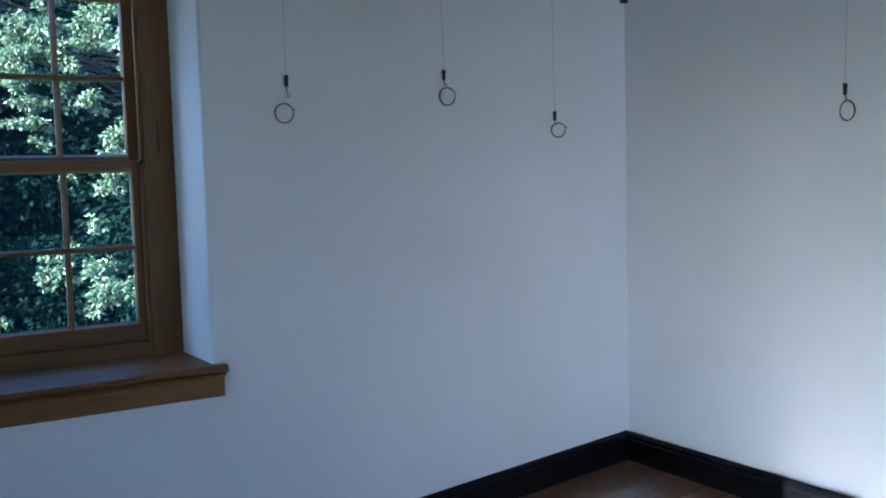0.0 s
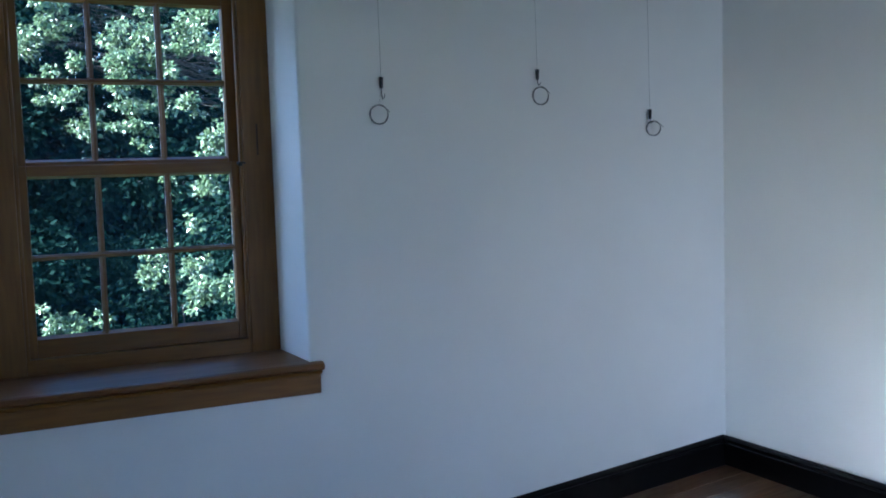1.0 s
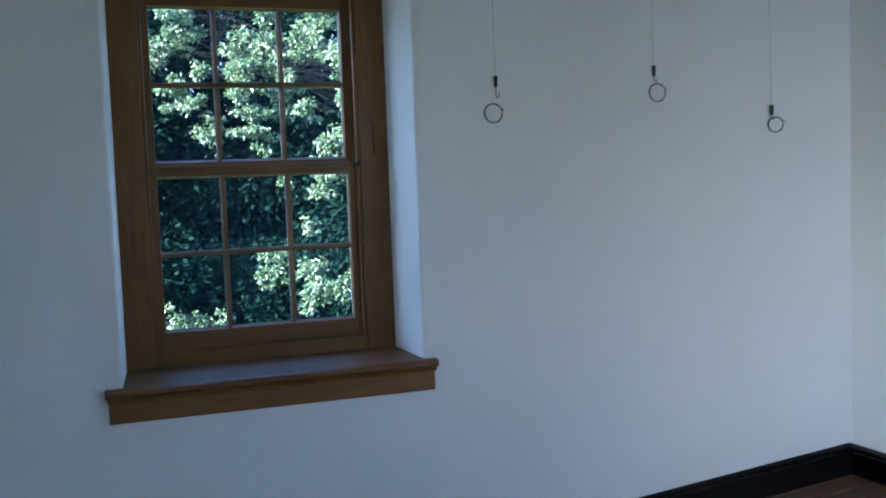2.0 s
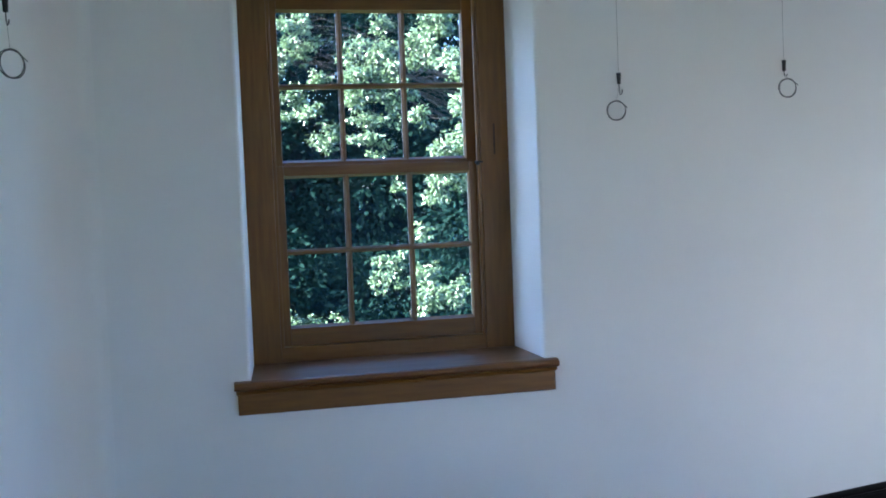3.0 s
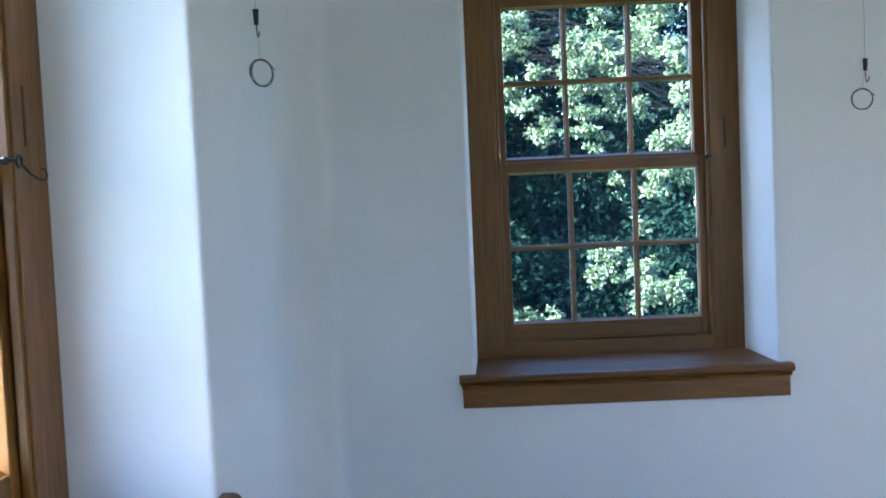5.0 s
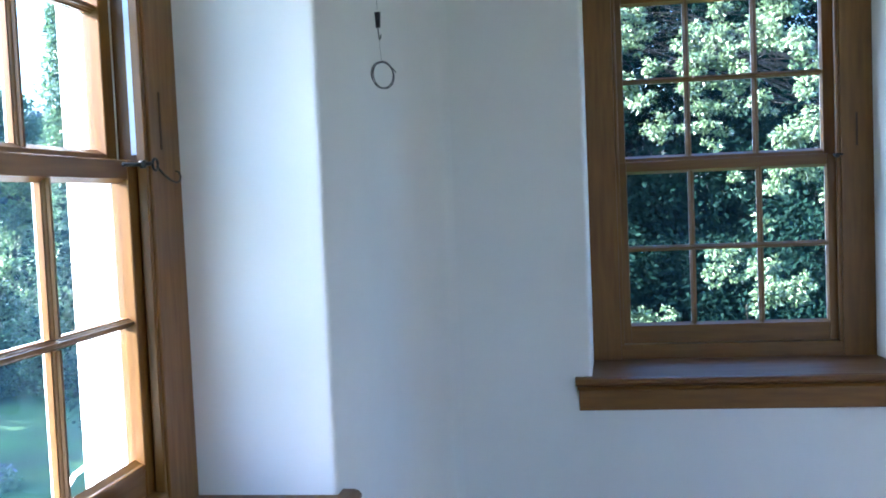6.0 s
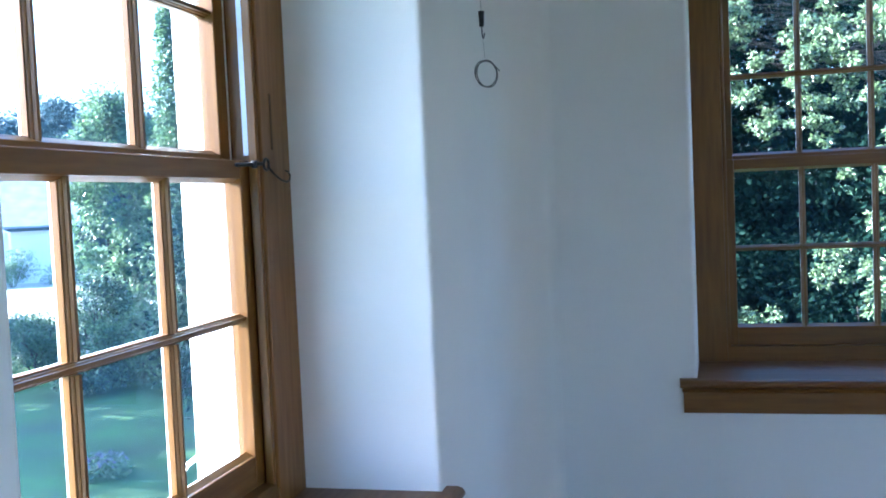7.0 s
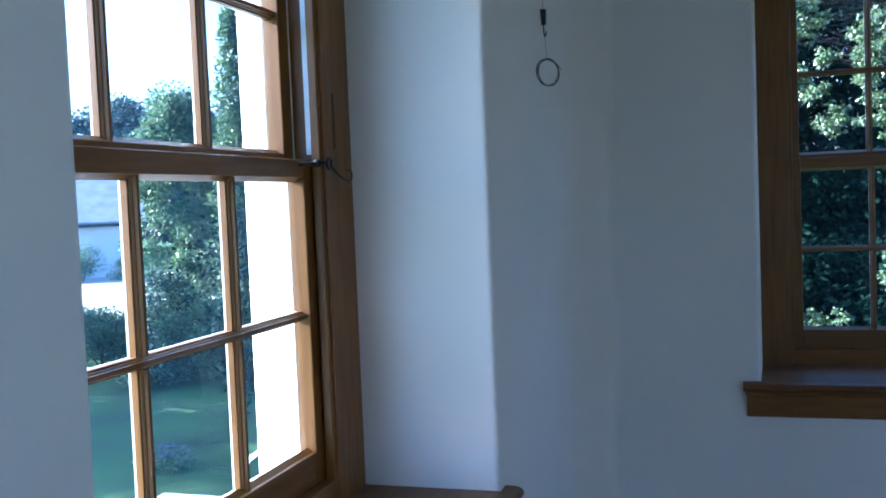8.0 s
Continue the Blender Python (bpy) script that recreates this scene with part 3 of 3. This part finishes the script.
# north-west: lawn, shrubs, drive, neighbouring house, far woods
drive_bm = bmesh.new()
box(drive_bm, -66, -25, 21, 60, GROUND - 0.1, GROUND + 0.03, 0.01)
tagged(finish("driveway", drive_bm, PAVE), "pale sunlit paved driveway beside the lawn", "driveway", kind="structure")

tagged(finish("terrace", boxed(-9.3, -2.3, 1.5, 9.3, GROUND - 0.1, GROUND + 0.05, 0.01), PAVE), "pale stone paved terrace below the window", "terrace", kind="structure")


def house(m):
    h = thing("neighbouring_house", m, "white sided house with a grey shingled gable roof", "house")
    part("wall", boxed(-10, 10, 0, 9, 0, 3.9), SIDING, h, "white painted siding")
    roof = bmesh.new()
    extrude_profile(roof, [(-0.6, 3.65), (4.5, 6.8), (9.6, 3.65), (9.6, 3.9), (4.5, 7.1), (-0.6, 3.9)], -10.5, 10.5)
    part("roof", roof, ROOF, h, "grey shingled roof")
    for s in (-9.99, 9.99):
        g = bmesh.new()
        vs = [g.verts.new(p) for p in ((s, 0, 3.9), (s, 9, 3.9), (s, 4.5, 6.7))]
        g.faces.new(vs)
        part("gable", g, SIDING, h)
    porch = bmesh.new()
    pv = [[porch.verts.new((x, y, z)) for x, z in ((3.0, 3.5), (6.0, 3.5), (4.5, 4.3))] for y in (-1.3, 1.2)]
    for k in range(3):
        porch.faces.new((pv[0][k], pv[0][(k + 1) % 3], pv[1][(k + 1) % 3], pv[1][k]))
    porch.faces.new(pv[0][::-1])
    porch.faces.new(pv[1])
    part("porch_gable", porch, WHITE, h, "white painted porch gable")
    for x in (3.1, 5.9):
        part("porch_post", boxed(x - 0.09, x + 0.09, -1.2, -1.02, 0, 3.5, 0.01), WHITE, h)
    part("gutter", boxed(-10.5, 10.5, -0.75, -0.6, 3.55, 3.77, 0.02), PANE_FAR, h, "dark gutter along the eave")
    for k in range(3):
        x = -8.2 + 3.7 * k
        w = part("window", boxed(x - 0.62, x + 0.62, -0.05, 0.02, 1.0, 2.9, 0.01), WHITE, h)
        part("pane", boxed(x - 0.5, x + 0.5, -0.06, -0.052, 1.12, 1.92), PANE_FAR, w)
        part("pane", boxed(x - 0.5, x + 0.5, -0.06, -0.052, 1.98, 2.78), PANE_FAR, w)
    return h


house(pose(-48.0, 48.0, GROUND, 0, 0, 40))

r3 = np.random.default_rng(7)
tree("garden_tree", -18.0, 24.4, 7.2, 0.16, round_crown(r3, 8.3, 1.75, 80, 430, 0.06, 0.34), 0.15, LEAF_MID, "rounded green garden tree on the lawn", 61, 0.3)
tree("conifer", -14.0, 20.9, 9.6, 0.14, [((r3.normal() * 0.25 * (1 - f), r3.normal() * 0.25 * (1 - f), 0.8 + f * 9.3), (1.05 * (1.05 - f) ** 0.8 + 0.16,) * 2 + (0.42,), 420) for f in np.linspace(0, 1, 34)], 0.13, LEAF_MID, "tall narrow green conifer by the house", 62, 0.2)


def shrub(x, y, h, rad, mat, seed, label):
    r4 = np.random.default_rng(seed)
    s = thing("shrub", pose(x, y, GROUND), label, "shrub", "garden shrubs")
    bm = bmesh.new()
    for _ in range(7):
        limb(bm, (r4.normal() * 0.1, r4.normal() * 0.1, -0.05), (r4.normal() * rad * 0.5, r4.normal() * rad * 0.5, h * (0.6 + 0.3 * r4.random())), 0.03, r4, 0.3)
    part("stems", bm, BARK, s, "", True)
    leaf_cloud("foliage", round_crown(r4, h, rad, 26, 260, 0.15, 0.36), 0.11, mat, s, r4, 0.1)
    return s


for x, y, h, rad, mat, sd in ((-18.4, 20.2, 1.7, 1.2, LEAF_MID, 1), (-15.9, 19.9, 2.7, 1.15, LEAF_SUN, 2), (-14.2, 18.9, 1.9, 1.2, LEAF_MID, 3), (-16.9, 21.6, 2.2, 1.2, LEAF_MID, 4), (-12.6, 18.2, 2.1, 1.3, LEAF_MID, 5),
                              (-41.4, 49.2, 2.2, 1.9, LEAF_MID, 6), (-38.4, 50.6, 1.7, 1.6, LEAF_MID, 7), (-15.0, 17.6, 0.9, 0.8, LEAF_SUN, 8), (-20.2, 22.2, 1.2, 1.1, LEAF_MID, 9)):
    shrub(x, y, h, rad, mat, sd, "leafy green garden shrub on the lawn")

rows = [(-70 + 9 * k + r3.normal() * 2, 92 - 0.0 * k + r3.normal() * 5 - 5 * k * 0.0, 13.5 + 3 * r3.random()) for k in range(9)]
rows += [(-88 + 4.4 * k + r3.normal(), 62 + 3.6 * k + r3.normal() * 1.5, 14 + 3 * r3.random()) for k in range(9)]
rows += [(-95 + 5 * k + r3.normal(), 58 + 7 * k + r3.normal() * 3, 12.5 + 3 * r3.random()) for k in range(7)]
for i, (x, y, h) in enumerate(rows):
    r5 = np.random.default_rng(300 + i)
    tree("distant_tree", x, y, h * 0.8, 0.35, round_crown(r5, h, h * 0.34, 44, 190, 0.12, 0.34), 0.55, LEAF_FAR, "full haze-tinted tree in the distant woodland", 330 + i, 0.2, limbs=0)


flowers = thing("flower_patch", pose(-10.2, 10.7, GROUND), "low patch of pale violet garden flowers", "flowers")
leaf_cloud("foliage", [((0, 0, 0.12), (0.55, 0.45, 0.16), 380)], 0.1, LEAF_MID, flowers, r3, 0.0)
leaf_cloud("blossom", [((0, 0, 0.3), (0.5, 0.4, 0.1), 200)], 0.07, FLOWER, flowers, r3, 0.0)

# white shutter outside the west window, folded partly back
sh = thing("window_shutter", TO_B @ pose(0.58, THICK + 0.015, 0, 0, 0, 32), "open white painted panelled window shutter", "shutter")
part("stile", boxed(0.0, 0.07, 0, 0.035, 0.68, 2.42, 0.003), WHITE, sh)
part("stile", boxed(0.43, 0.50, 0, 0.035, 0.68, 2.42, 0.003), WHITE, sh)
for z0, z1 in ((0.68, 0.80), (1.55, 1.64), (2.33, 2.42)):
    part("rail", boxed(0.07, 0.43, 0.001, 0.034, z0, z1, 0.002), WHITE, sh)
for z0, z1 in ((0.80, 1.55), (1.64, 2.33)):
    part("panel", boxed(0.06, 0.44, 0.010, 0.025, z0 - 0.005, z1 + 0.005), WHITE, sh)
    part("panel", boxed(0.11, 0.39, 0.004, 0.031, z0 + 0.04, z1 - 0.04, 0.006), WHITE, sh)
part("catch", tube(bmesh.new(), [(0.47, 0.010, 0.795), (0.47, 0.035, 0.791), (0.47, 0.064, 0.773), (0.47, 0.082, 0.745), (0.47, 0.088, 0.715), (0.47, 0.080, 0.690), (0.47, 0.054, 0.683), (0.47, 0.020, 0.695)], 0.0075, 8), WHITE, sh, "curled white painted shutter catch", True)
